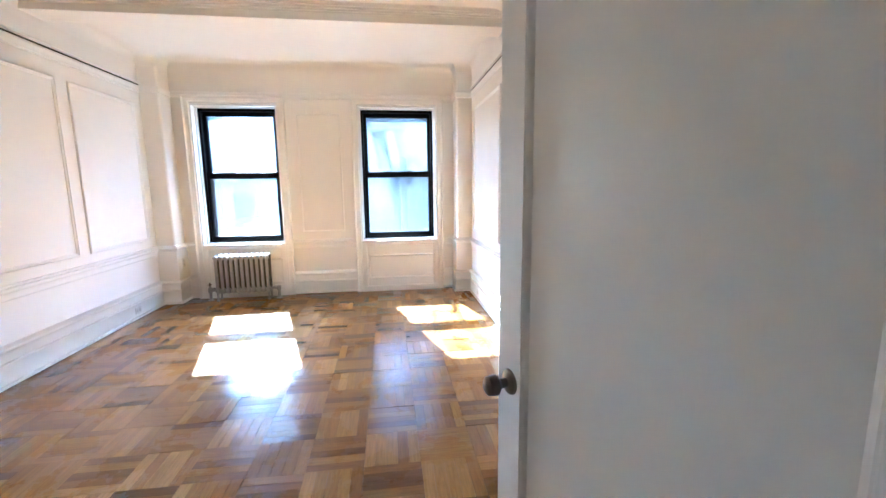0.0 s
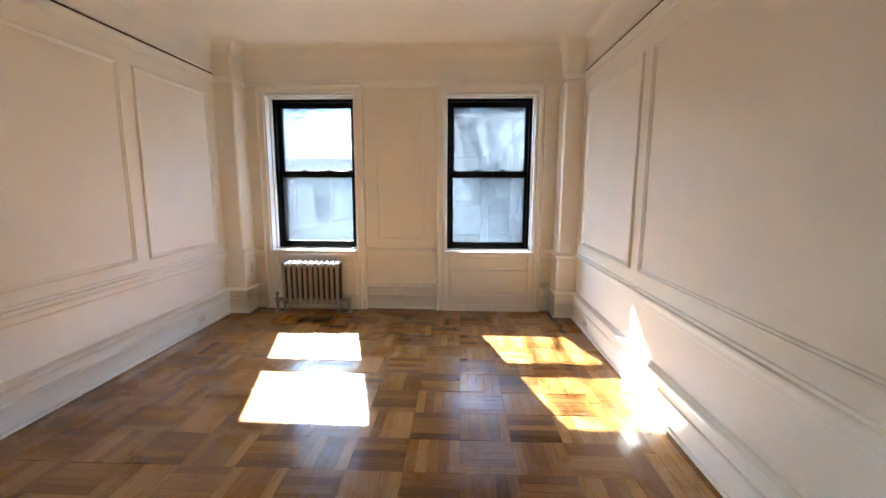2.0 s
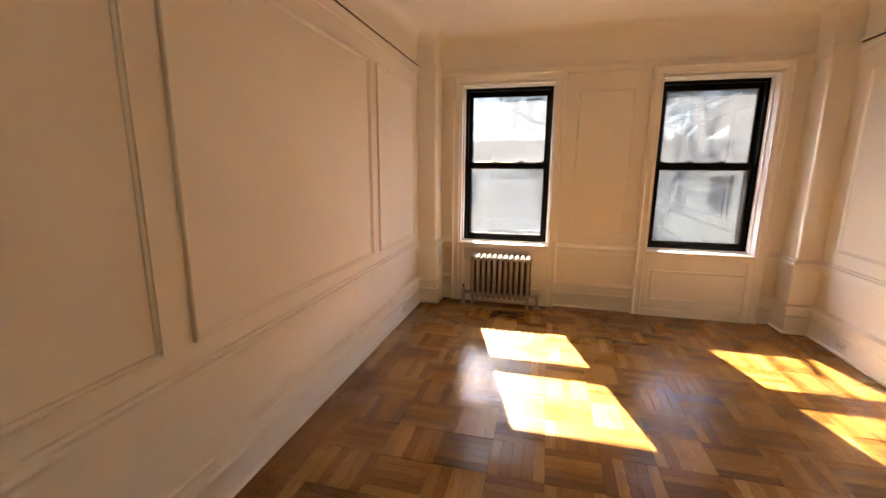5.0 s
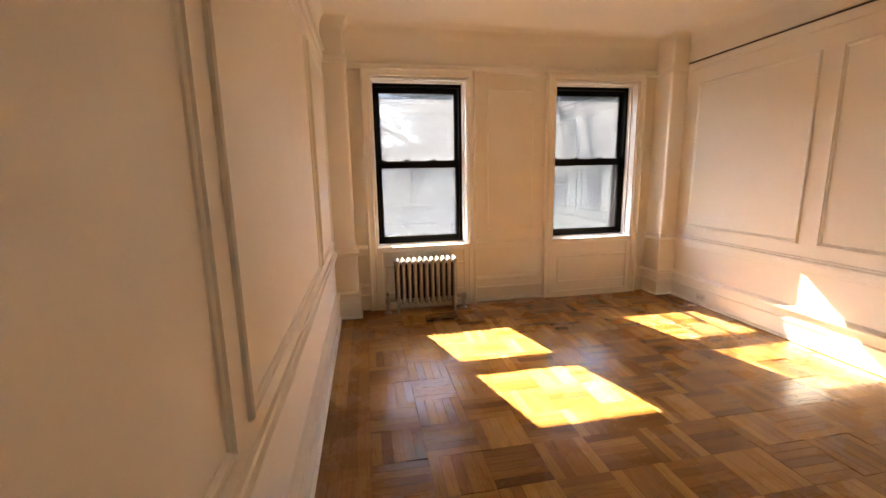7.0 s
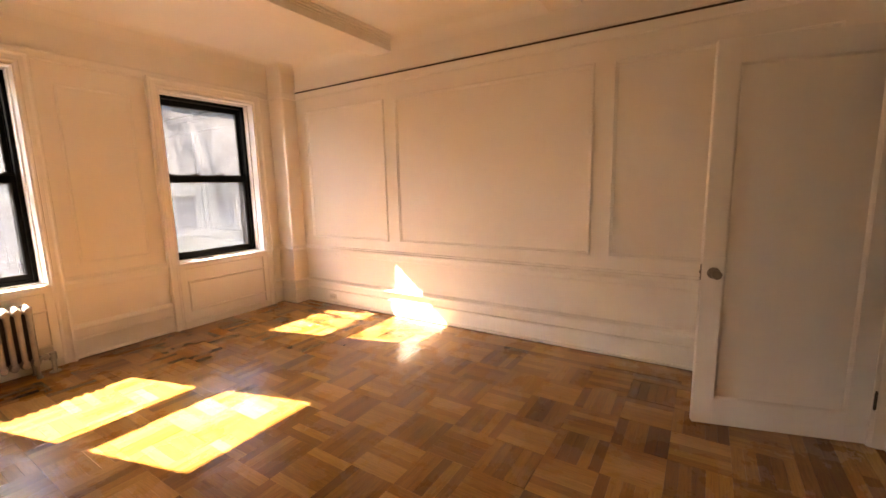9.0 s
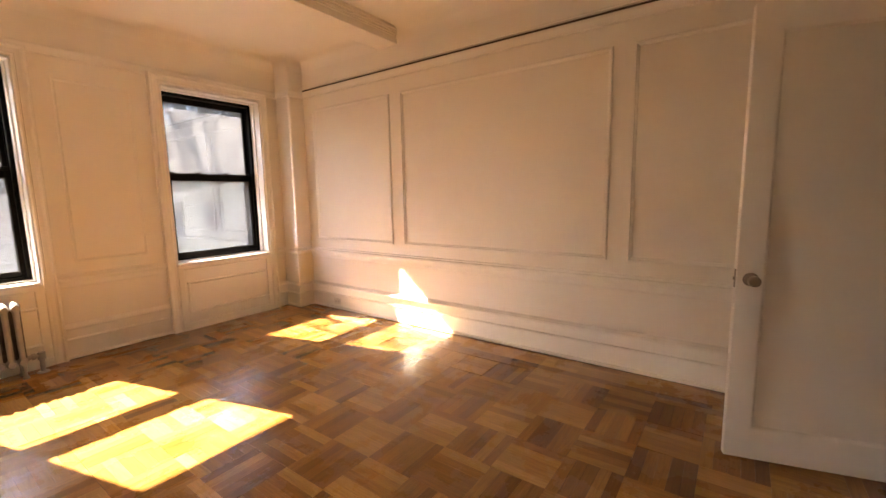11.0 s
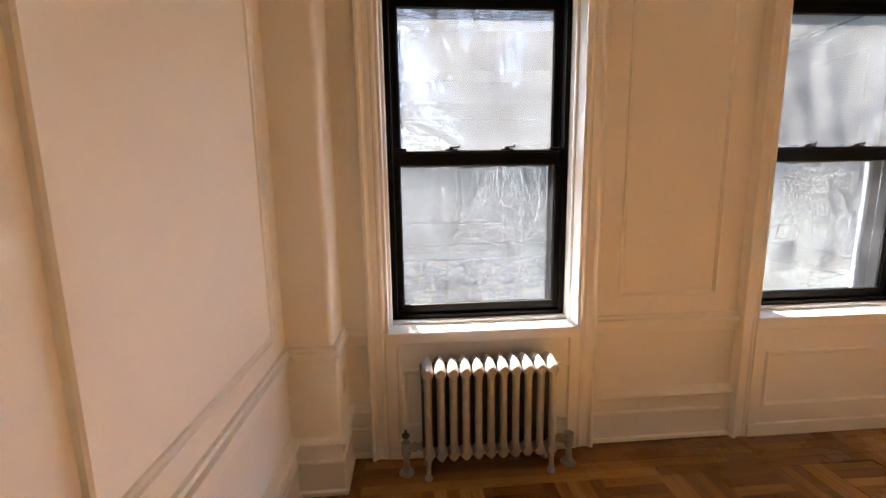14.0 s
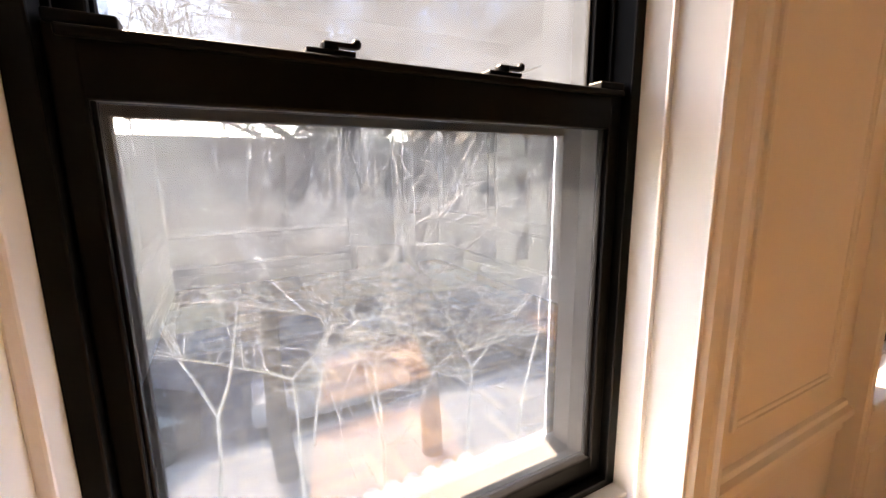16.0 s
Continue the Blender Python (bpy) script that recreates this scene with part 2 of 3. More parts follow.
class Build:
    """Collects pieces of one mesh."""

    def __init__(self):
        self.bm = bmesh.new()

    def box(self, x0, x1, y0, y1, z0, z1, bevel=0.0, segments=2, m=None):
        made = bmesh.ops.create_cube(self.bm, size=1.0)["verts"]
        t = Matrix.Translation(((x0 + x1) / 2, (y0 + y1) / 2, (z0 + z1) / 2)) @ Matrix.Diagonal((abs(x1 - x0), abs(y1 - y0), abs(z1 - z0), 1))
        bmesh.ops.transform(self.bm, matrix=(m @ t) if m else t, verts=made)
        if bevel:
            edges = list({e for v in made for e in v.link_edges})
            bmesh.ops.bevel(self.bm, geom=edges, offset=bevel, segments=segments, affect="EDGES", profile=0.5)
        return self

    def tube(self, a, b, ra, rb=None, sides=16, m=None):
        a, b = Vector(a), Vector(b)
        q = (b - a).to_track_quat("Z", "Y").to_matrix().to_4x4()
        t = Matrix.Translation((a + b) / 2) @ q
        made = bmesh.ops.create_cone(self.bm, cap_ends=True, segments=sides, radius1=ra, radius2=ra if rb is None else rb, depth=(b - a).length)["verts"]
        bmesh.ops.transform(self.bm, matrix=(m @ t) if m else t, verts=made)
        return self

    def ball(self, c, r, sx=1, sy=1, sz=1, m=None, u=14, v=9):
        made = bmesh.ops.create_uvsphere(self.bm, u_segments=u, v_segments=v, radius=r)["verts"]
        t = Matrix.Translation(c) @ Matrix.Diagonal((sx, sy, sz, 1))
        bmesh.ops.transform(self.bm, matrix=(m @ t) if m else t, verts=made)
        return self

    def faces(self, verts, faces):
        vs = [self.bm.verts.new(v) for v in verts]
        for f in faces:
            self.bm.faces.new([vs[i] for i in f])
        return self

    def rings(self, rings, closed=True, caps=True):
        """Skins rings of points, each closed round, one to the next."""
        n = len(rings[0])
        verts = [p for r in rings for p in r]
        faces = []
        for i in range(len(rings) - 1):
            for k in range(n if closed else n - 1):
                faces.append((i * n + k, i * n + (k + 1) % n, (i + 1) * n + (k + 1) % n, (i + 1) * n + k))
        if caps:
            faces += [tuple(range(n)), tuple(range((len(rings) - 1) * n, len(rings) * n))]
        return self.faces(verts, faces)

    def done(self, name, mat, parent=None, smooth=False, weld=True):
        if weld:
            bmesh.ops.remove_doubles(self.bm, verts=self.bm.verts, dist=1e-6)
        bmesh.ops.recalc_face_normals(self.bm, faces=self.bm.faces)
        me = bpy.data.meshes.new(name)
        self.bm.to_mesh(me)
        self.bm.free()
        me.materials.append(mat)
        if smooth:
            me.polygons.foreach_set("use_smooth", [True] * len(me.polygons))
            me.set_sharp_from_angle(angle=radians(40))
        ob = new(name, me)
        ob.parent = parent
        return ob


def offset_path(points, d):
    """The path moved d metres to its right, with mitred corners."""
    out = []
    for i, p in enumerate(points):
        p = Vector(p)
        dirs = []
        if i:
            dirs.append((p - Vector(points[i - 1])).normalized())
        if i < len(points) - 1:
            dirs.append((Vector(points[i + 1]) - p).normalized())
        ns = [Vector((v.y, -v.x)) for v in dirs]
        if len(ns) == 2:
            mid = (ns[0] + ns[1]).normalized()
            out.append(p + mid * d / max(0.2, mid.dot(ns[0])))
        else:
            out.append(p + ns[0] * d)
    return out


def run(build, points, profile):
    """A moulding along a path on the plan; profile: (distance from the wall, height) from top to bottom, ending on the wall."""
    rings = []
    paths = [offset_path(points, d) for d, z in profile]
    for i in range(len(points)):
        rings.append([(paths[k][i].x, paths[k][i].y, profile[k][1]) for k in range(len(profile))])
    build.rings(rings)


def panel_frame(build, to_world, u0, u1, v0, v1, profile):
    """A mitred moulding round a rectangle on a wall; profile: (inset, proud)."""
    rings = []
    for w, d in profile:
        rings.append([to_world(u, v, d) for u, v in ((u0 + w, v0 + w), (u1 - w, v0 + w), (u1 - w, v1 - w), (u0 + w, v1 - w))])
    build.rings(rings, caps=False)


# ---- plan ----
XL, XR, YS, YN = -2.335, 1.540, 0.330, 5.745
HEIGHT = 2.93
PL, PR, PY = -2.125, 1.340, 5.490           # pilasters
CASE = 5.702                                # face of the window casings
CX = (-1.40, 0.60)                          # window centres
OUT = 6.12                                  # outer face of the window wall
DX0, DX1, DH = 0.085, 0.935, 2.165          # doorway

# ---- floor base, ceiling, walls ----
floor = tagged(Build().box(XL - 0.2, XR + 0.2, YS - 0.2, YN + 0.1, -0.12, -0.012).done("floor", SUBFLOOR),
               "oak parquet floor in varnished basket-weave blocks", "floor", kind="structure")

b = Build()
b.box(XL - 0.2, XR + 0.2, YS - 0.2, OUT, HEIGHT, HEIGHT + 0.25)
for y0 in (3.970, 2.060):                   # two cased beams
    b.box(XL - 0.05, XR + 0.05, y0, y0 + 0.26, 2.800, HEIGHT + 0.01, 0.004)
    for side in (-1, 1):
        yb = y0 if side < 0 else y0 + 0.26
        for k, (z0, z1, d) in enumerate(((2.905, 2.935, 0.055), (2.888, 2.907, 0.040), (2.872, 2.890, 0.024), (2.858, 2.874, 0.010))):
            ya, yc = (yb - d, yb + 0.01) if side < 0 else (yb - 0.01, yb + d)
            b.box(XL - 0.05, XR + 0.05, ya, yc, z0, z1, 0.006)
tagged(b.done("ceiling", CEIL), "cream painted plaster ceiling with two cased beams", "ceiling", kind="structure")

tagged(Build().box(XL - 0.2, XL, YS - 0.2, OUT, -0.1, HEIGHT + 0.02).done("wall_west", WALL), "cream painted panelled plaster wall", "wall", kind="structure")
tagged(Build().box(XR, XR + 0.2, YS - 0.2, OUT, -0.1, HEIGHT + 0.02).done("wall_east", WALL), "cream painted panelled plaster wall", "wall", kind="structure")

b = Build()
edges = [XL - 0.001, CX[0] - 0.505, CX[0] + 0.505, CX[1] - 0.505, CX[1] + 0.505, XR + 0.001]
for i in (0, 2, 4):
    b.box(edges[i], edges[i + 1], YN, OUT, -0.1, HEIGHT + 0.02)
for c in CX:
    b.box(c - 0.505, c + 0.505, YN, OUT, -0.1, 0.690)
    b.box(c - 0.505, c + 0.505, YN, OUT, 2.428, HEIGHT + 0.02)
tagged(b.done("wall_north", WALL), "cream painted wall with two window openings", "wall", kind="structure")

b = Build()
b.box(XL, DX0, YS - 0.14, YS, -0.1, HEIGHT + 0.02).box(DX1, XR, YS - 0.14, YS, -0.1, HEIGHT + 0.02).box(DX0, DX1, YS - 0.14, YS, DH, HEIGHT + 0.02)
tagged(b.done("wall_south", WALL), "cream painted plaster wall with a doorway", "wall", kind="structure")

# the dim hall behind the doorway
b = Build()
b.box(-1.2, 1.5, -1.75, -1.63, -0.1, HEIGHT).box(-1.32, -1.2, -1.75, YS - 0.138, -0.12, HEIGHT + 0.05).box(1.5, 1.62, -1.75, YS - 0.138, -0.12, HEIGHT + 0.05)
b.box(-1.25, 1.55, -1.70, YS - 0.138, HEIGHT - 0.002, HEIGHT + 0.1)
tagged(b.done("hall_wall", HALL), "plain painted walls of a dim hall", "wall", kind="structure")
tagged(Build().box(-1.2, 1.5, -1.64, YS - 0.14, -0.12, -0.002).done("hall_floor", plain("hall_boards", (0.13, 0.065, 0.03), 0.35)),
       "dark varnished wooden hall floor", "floor", kind="structure")
tagged(Build().box(-1.2, 1.5, -1.63, -1.612, -0.002, 0.19, 0.004).done("hall_baseboard", TRIM), "white painted hall baseboard", "baseboard", kind="structure")

# pilasters with rounded edges, a plinth block and a pedestal
for name, x0, x1 in (("pilaster_west", XL - 0.02, PL), ("pilaster_east", PR, XR + 0.02)):
    b = Build()
    b.box(x0, x1, PY, YN + 0.02, -0.02, HEIGHT + 0.01, 0.028, 4)
    dx0, dx1 = (0, 0.014) if name == "pilaster_west" else (0.014, 0)
    b.box(x0 - dx0, x1 + dx1, PY - 0.014, YN + 0.01, -0.02, 0.66, 0.010, 3)
    tagged(b.done(name, WALL, smooth=True), "cream painted corner pilaster with rounded edge", "pilaster", kind="structure")

# ---- mouldings ----
WEST = [(XL, YS), (XL, PY), (PL, PY), (PL, YN)]
EAST = [(PR, YN), (PR, PY), (XR, PY), (XR, YS)]
BASE = [(0.0, 0.305), (0.010, 0.302), (0.018, 0.290), (0.034, 0.283), (0.040, 0.270), (0.034, 0.256), (0.017, 0.251), (0.016, 0.182), (0.026, 0.177),
        (0.028, 0.166), (0.021, 0.157), (0.022, 0.030), (0.034, 0.026), (0.038, 0.014), (0.038, 0.007), (0.0, 0.007)]
DADO = [(0.0, 0.728), (0.012, 0.724), (0.016, 0.710), (0.030, 0.703), (0.035, 0.690), (0.030, 0.675), (0.015, 0.669), (0.010, 0.640), (0.013, 0.630),
        (0.010, 0.618), (0.0, 0.612)]
RAIL = [(0.0, 2.578), (0.012, 2.578), (0.017, 2.570), (0.015, 2.552), (0.010, 2.536), (0.013, 2.510), (0.007, 2.502), (0.0, 2.500)]
LIP = [(0.0, 2.622), (0.012, 2.622), (0.030, 2.616), (0.034, 2.606), (0.030, 2.598), (0.0, 2.596)]
# dark strip below the lip, painted as its shadow
RAILSHADE = [(0.0, 2.5965), (0.006, 2.5965), (0.006, 2.5775), (0.0, 2.5775)]
# dark strip painted as the shade under the baseboard
BASESHADE = [(0.0, 0.0075), (0.031, 0.0075), (0.031, -0.006), (0.0, -0.006)]
COVE = [(0.0, HEIGHT + 0.005)]
for k in range(9):
    a = k / 8 * math.pi / 2
    COVE.append((0.13 * (1 - math.sin(a)) + 0.0005, HEIGHT - 0.13 * (1 - math.cos(a)) - 0.0005))
COVE.append((0.0, HEIGHT - 0.135))


def side_trim(name, label, mat, profile, paths):
    b = Build()
    for p in paths:
        run(b, p, profile)
    return tagged(b.done(name, mat, smooth=True), label, "moulding", kind="structure")


C0, C1 = CX[0] - 0.597, CX[0] + 0.597
C2, C3 = CX[1] - 0.597, CX[1] + 0.597
SOUTHW, SOUTHE = [(DX0 - 0.11, YS), (XL, YS)], [(XR, YS), (DX1 + 0.11, YS)]
low = [[*WEST, (C0, YN)], [(C1, YN), (C2, YN)], [(C3, YN), *EAST], SOUTHW, SOUTHE]
side_trim("baseboard", "tall white painted baseboard with moulded cap", TRIM, BASE, low)
side_trim("dado_rail", "cream painted dado rail moulding", TRIM, DADO, low)
side_trim("baseboard_shade_strip", "dark strip painted as shade in the gap below the baseboard", GAPSHADE, BASESHADE, low)
side_trim("picture_rail", "cream painted picture rail moulding", TRIM, RAIL, [[*WEST, *EAST], [(XR, YS), (XL, YS)]])
side_trim("picture_rail_lip", "narrow cream moulding above the picture rail", TRIM, LIP, [WEST[:2], EAST[2:], [(XR, YS), (XL, YS)]])
side_trim("picture_rail_shade_strip", "dark strip painted as shade between the picture rail and its lip", GAPSHADE, RAILSHADE, [WEST[:2], EAST[2:]])
side_trim("cornice", "plain coved plaster cornice", CEIL, COVE, [[*WEST, *EAST], [(XR, YS), (XL, YS)]])

MOULD = [(0.0, 0.0), (0.001, 0.012), (0.006, 0.018), (0.014, 0.0185), (0.018, 0.011), (0.024, 0.009), (0.029, 0.006), (0.032, 0.0)]
b = Build()
for y0, y1 in ((4.100, 5.320), (1.950, 3.950), (0.520, 1.810)):
    panel_frame(b, lambda u, v, d: (XR - d, u, v), y0, y1, 0.832, 2.352, MOULD)
tagged(b.done("wall_panel_moulding_east", TRIM), "cream painted panel mouldings on a wall", "moulding", kind="structure")
b = Build()
for y0, y1 in ((4.370, 5.350), (2.378, 4.228), (0.520, 2.238)):
    panel_frame(b, lambda u, v, d: (XL + d, u, v), y0, y1, 0.815, 2.365, MOULD)
tagged(b.done("wall_panel_moulding_west", TRIM), "cream painted panel mouldings on a wall", "moulding", kind="structure")
b = Build()
panel_frame(b, lambda u, v, d: (u, YN - d, v), -0.672, -0.128, 0.826, 2.335, [(w * 0.7, d * 0.6) for w, d in MOULD])
tagged(b.done("wall_panel_moulding_north", TRIM), "cream painted panel moulding between windows", "moulding", kind="structure")

# ---- window casings and aprons ----
for i, c in enumerate(CX):
    b = Build()
    # profile across the casing, from outer edge to opening: (inset, depth towards the room)
    prof = [(0.0, YN), (0.0, CASE - 0.010), (0.004, CASE - 0.016), (0.018, CASE - 0.016), (0.024, CASE - 0.006), (0.034, CASE), (0.064, CASE),
            (0.070, CASE - 0.005), (0.082, CASE - 0.005), (0.088, CASE + 0.002), (0.092, CASE + 0.006), (0.092, YN + 0.002)]
    rings = []
    for w, y in prof:
        x0, x1, z1 = c - 0.597 + w, c + 0.597 - w, 2.530 - w
        rings.append([(x0, y, -0.004), (x0, y, z1), (x1, y, z1), (x1, y, -0.004)])
    b.rings(rings, closed=False, caps=False)
    # apron below the sill, stepped twice round its panel
    b.box(c - 0.507, c + 0.507, CASE + 0.006, YN + 0.001, 0.0, 0.688)
    f = lambda u, v, d: (u, CASE + 0.006 - d, v)
    panel_frame(b, f, c - 0.507, c + 0.507, 0.0, 0.688, [(0.0, 0.0), (0.0, 0.012), (0.052, 0.012), (0.056, 0.008), (0.060, 0.0)])
    panel_frame(b, f, c - 0.43, c + 0.475, 0.170, 0.500, [(0.0, 0.0), (0.004, 0.010), (0.014, 0.012), (0.022, 0.005), (0.028, 0.0)])
    b.box(c - 0.507, c + 0.507, CASE - 0.012, CASE + 0.01, -0.003, 0.075, 0.006)
    tagged(b.done("window_casing", TRIM), "moulded cream painted window casing with panelled apron", "window casing", kind="structure")


# ---- windows ----
def window(c):
    w = tagged(new("window_1"), "black aluminium double-hung window with hazy glass", "window", kind="structure")
    w.location = (c, 5.86, 0.70)

    def part(build, name, mat, smooth=False):
        o = build.done(name, mat, w, smooth)
        o.data.transform(Matrix.Translation((-c, -5.86, -0.70)))
        return o

    # painted reveal and stool
    b = Build()
    for s in (-1, 1):
        b.box(c + s * 0.5045, c + s * 0.490, CASE + 0.004, OUT, 0.694, 2.427, 0.003)
        b.box(c + s * 0.491, c + s * 0.474, 5.800, 5.872, 0.694, 2.427, 0.004)
    b.box(c - 0.504, c + 0.504, CASE + 0.004, OUT, 2.415, 2.4275, 0.003)
    b.box(c - 0.476, c + 0.476, 5.800, 5.872, 2.402, 2.416, 0.004)
    part(b, "reveal", REVEAL)
    b = Build()
    b.box(c - 0.504, c + 0.504, CASE - 0.012, 5.98, 0.672, 0.697, 0.006)
    b.box(c - 0.476, c + 0.476, 5.820, 5.862, 0.696, 0.712, 0.004)
    part(b, "sill", REVEAL)
    b = Build()
    b.faces([(c - 0.49, 5.98, 0.70), (c + 0.49, 5.98, 0.70), (c + 0.53, OUT + 0.06, 0.655), (c - 0.53, OUT + 0.06, 0.655),
             (c - 0.49, 5.98, 0.60), (c + 0.49, 5.98, 0.60), (c + 0.53, OUT + 0.06, 0.60), (c - 0.53, OUT + 0.06, 0.60)],
            [(0, 1, 2, 3), (4, 5, 6, 7), (0, 1, 5, 4), (1, 2, 6, 5), (2, 3, 7, 6), (3, 0, 4, 7)])
    part(b, "outer_sill", CONCRETE)
    # outer black frame with tracks
    b = Build()
    for s in (-1, 1):
        b.box(c + s * 0.474, c + s * 0.446, 5.858, 5.985, 0.706, 2.417, 0.003)
        b.box(c + s * 0.448, c + s * 0.438, 5.906, 5.914, 0.72, 2.41, 0.001)
    b.box(c - 0.474, c + 0.474, 5.858, 5.985, 2.372, 2.417, 0.003)
    b.box(c - 0.474, c + 0.474, 5.858, 5.985, 0.700, 0.728, 0.003)
    b.box(c - 0.44, c + 0.44, 5.852, 5.870, 0.722, 0.738, 0.003)
    part(b, "frame", BLACK)

    def sash(y0, y1, z0, z1, bot, top, stile, name, pane=None):
        b = Build()
        for s in (-1, 1):
            b.box(c + s * 0.445, c + s * (0.445 - stile), y0, y1, z0, z1, 0.004)
            b.box(c + s * (0.446 - stile), c + s * (0.440 - stile), y0 + 0.010, y1 - 0.006, z0 + bot - 0.004, z1 - top + 0.004, 0.002)
        b.box(c - 0.445, c + 0.445, y0 + 0.001, y1 - 0.001, z0, z0 + bot, 0.004)
        b.box(c - 0.445, c + 0.445, y0 + 0.001, y1 - 0.001, z1 - top, z1, 0.004)
        part(b, name, BLACK)
        g = Build().box(c - 0.445 + stile - 0.003, c + 0.445 - stile + 0.003, (y0 + y1) / 2 - 0.002, (y0 + y1) / 2 + 0.002, z0 + bot - 0.003, z1 - top + 0.003)
        p = part(g, "pane", pane or GLASS)
        p.visible_shadow = False

    sash(5.879, 5.915, 0.728, 1.610, 0.058, 0.078, 0.032, "lower_sash")
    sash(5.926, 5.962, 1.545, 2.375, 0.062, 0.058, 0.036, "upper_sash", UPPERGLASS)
    # finger lip along the meeting rail, corner guides and two sweep latches
    b = Build().box(c - 0.43, c + 0.43, 5.860, 5.872, 1.592, 1.604, 0.003)
    for s in (-1, 1):
        b.box(c + s * 0.440, c + s * 0.375, 5.870, 5.905, 1.606, 1.620, 0.003)
    part(b, "meeting_rail_lip", BLACK)
    for dx in (-0.142, 0.152):
        b = Build().box(c + dx - 0.034, c + dx + 0.034, 5.876, 5.902, 1.609, 1.616, 0.002)
        b.tube((c + dx, 5.889, 1.614), (c + dx, 5.889, 1.624), 0.013)
        b.box(c + dx - 0.010, c + dx + 0.040, 5.880, 5.896, 1.621, 1.628, 0.003)
        b.ball((c + dx + 0.038, 5.886, 1.628), 0.007)
        part(b, "latch", BLACK)
    # storm window outside
    b = Build()
    for s in (-1, 1):
        b.box(c + s * 0.476, c + s * 0.418, 6.010, 6.036, 0.705, 2.41, 0.002)
    b.box(c - 0.476, c + 0.476, 6.010, 6.036, 2.36, 2.41, 0.002)
    b.box(c - 0.476, c + 0.476, 6.010, 6.036, 0.700, 0.745, 0.002)
    b.box(c - 0.45, c + 0.45, 6.008, 6.034, 1.530, 1.618, 0.002)
    part(b, "storm_frame", STORM)
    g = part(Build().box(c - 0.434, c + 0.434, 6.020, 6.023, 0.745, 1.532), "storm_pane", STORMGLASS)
    g.visible_shadow = False
    return w


first = window(CX[0])
copy_thing(first, pose(CX[1], 5.86, 0.70)).name = "window_2"

# ---- door frame and open door ----
b = Build()
for x0, x1 in ((DX0 - 0.105, DX0 + 0.004), (DX1 - 0.004, DX1 + 0.105)):
    for y0, y1 in ((YS - 0.001, YS + 0.022), (YS - 0.162, YS - 0.139)):
        b.box(x0, x1, y0, y1, -0.003, DH + 0.105, 0.005)
    outer = (x0, x0 + 0.022) if x0 < 0.5 else (x1 - 0.022, x1)
    b.box(outer[0], outer[1], YS + 0.020, YS + 0.034, -0.003, DH + 0.106, 0.005)
b.box(DX0 - 0.106, DX1 + 0.106, YS - 0.001, YS + 0.0225, DH - 0.004, DH + 0.107, 0.005)
b.box(DX0 - 0.106, DX1 + 0.106, YS + 0.020, YS + 0.0345, DH + 0.085, DH + 0.108, 0.005)
b.box(DX0 - 0.02, DX0 + 0.006, YS - 0.141, YS + 0.001, -0.003, DH)
b.box(DX1 - 0.006, DX1 + 0.02, YS - 0.141, YS + 0.001, -0.003, DH)
b.box(DX0, DX1, YS - 0.141, YS + 0.001, DH - 0.006, DH + 0.02)
for x0, x1 in ((DX0 + 0.005, DX0 + 0.018), (DX1 - 0.018, DX1 - 0.005)):
    b.box(x0, x1, YS - 0.10, YS - 0.05, -0.003, DH - 0.005, 0.002)
tagged(b.done("door_frame", TRIM), "cream painted moulded doorway casing", "door frame", kind="structure")

HINGE, ANGLE, LEAF, LH = (0.938, 0.345), 104.7, 0.835, 2.150
door = tagged(new("door_1"), "open cream painted single-panel wooden door", "door", kind="structure")
door.matrix_world = pose(HINGE[0], HINGE[1], 0.0, 0, 0, ANGLE)
b = Build()
ST, RT, RB, TH = 0.105, 0.120, 0.165, 0.044
# local x runs from the hinge to the free edge, local +y is the face seen from the room
b.box(0, ST, -TH, 0, 0.008, LH, 0.003).box(LEAF - ST, LEAF, -TH, 0, 0.008, LH, 0.003)
b.box(ST - 0.002, LEAF - ST + 0.002, -TH + 0.0005, -0.0005, LH - RT, LH - 0.0005).box(ST - 0.002, LEAF - ST + 0.002, -TH + 0.0005, -0.0005, 0.0085, RB)
b.box(ST - 0.002, LEAF - ST + 0.002, -TH + 0.014, -0.014, RB - 0.002, LH - RT + 0.002)
for s in (0, 1):
    f = (lambda u, v, d: (u, -0.0145 + d, v)) if s == 0 else (lambda u, v, d: (u, -TH + 0.0145 - d, v))
    panel_frame(b, f, ST - 0.001, LEAF - ST + 0.001, RB - 0.001, LH - RT + 0.001, [(0.0, 0.012), (0.004, 0.012), (0.010, 0.007), (0.016, 0.0)])
b.done("leaf", DOOR, door)
for side in (1, -1):
    y = 0.0 if side > 0 else -TH
    b = Build()
    kx, kz = LEAF - 0.058, 0.915
    b.tube((kx, y, kz), (kx, y + side * 0.006, kz), 0.033, 0.031, 28).tube((kx, y + side * 0.006, kz), (kx, y + side * 0.012, kz), 0.030, 0.018, 28)
    b.tube((kx, y + side * 0.01, kz), (kx, y + side * 0.034, kz), 0.012, 0.013, 20)
    b.tube((kx, y + side * 0.030, kz), (kx, y + side * 0.042, kz), 0.014, 0.0265, 28).tube((kx, y + side * 0.042, kz), (kx, y + side * 0.064, kz), 0.0265, 0.024, 28)
    b.tube((kx, y + side * 0.064, kz), (kx, y + side * 0.069, kz), 0.024, 0.018, 28)
    tagged(b.done("knob", STEEL, door, True), "brushed nickel round door knob")
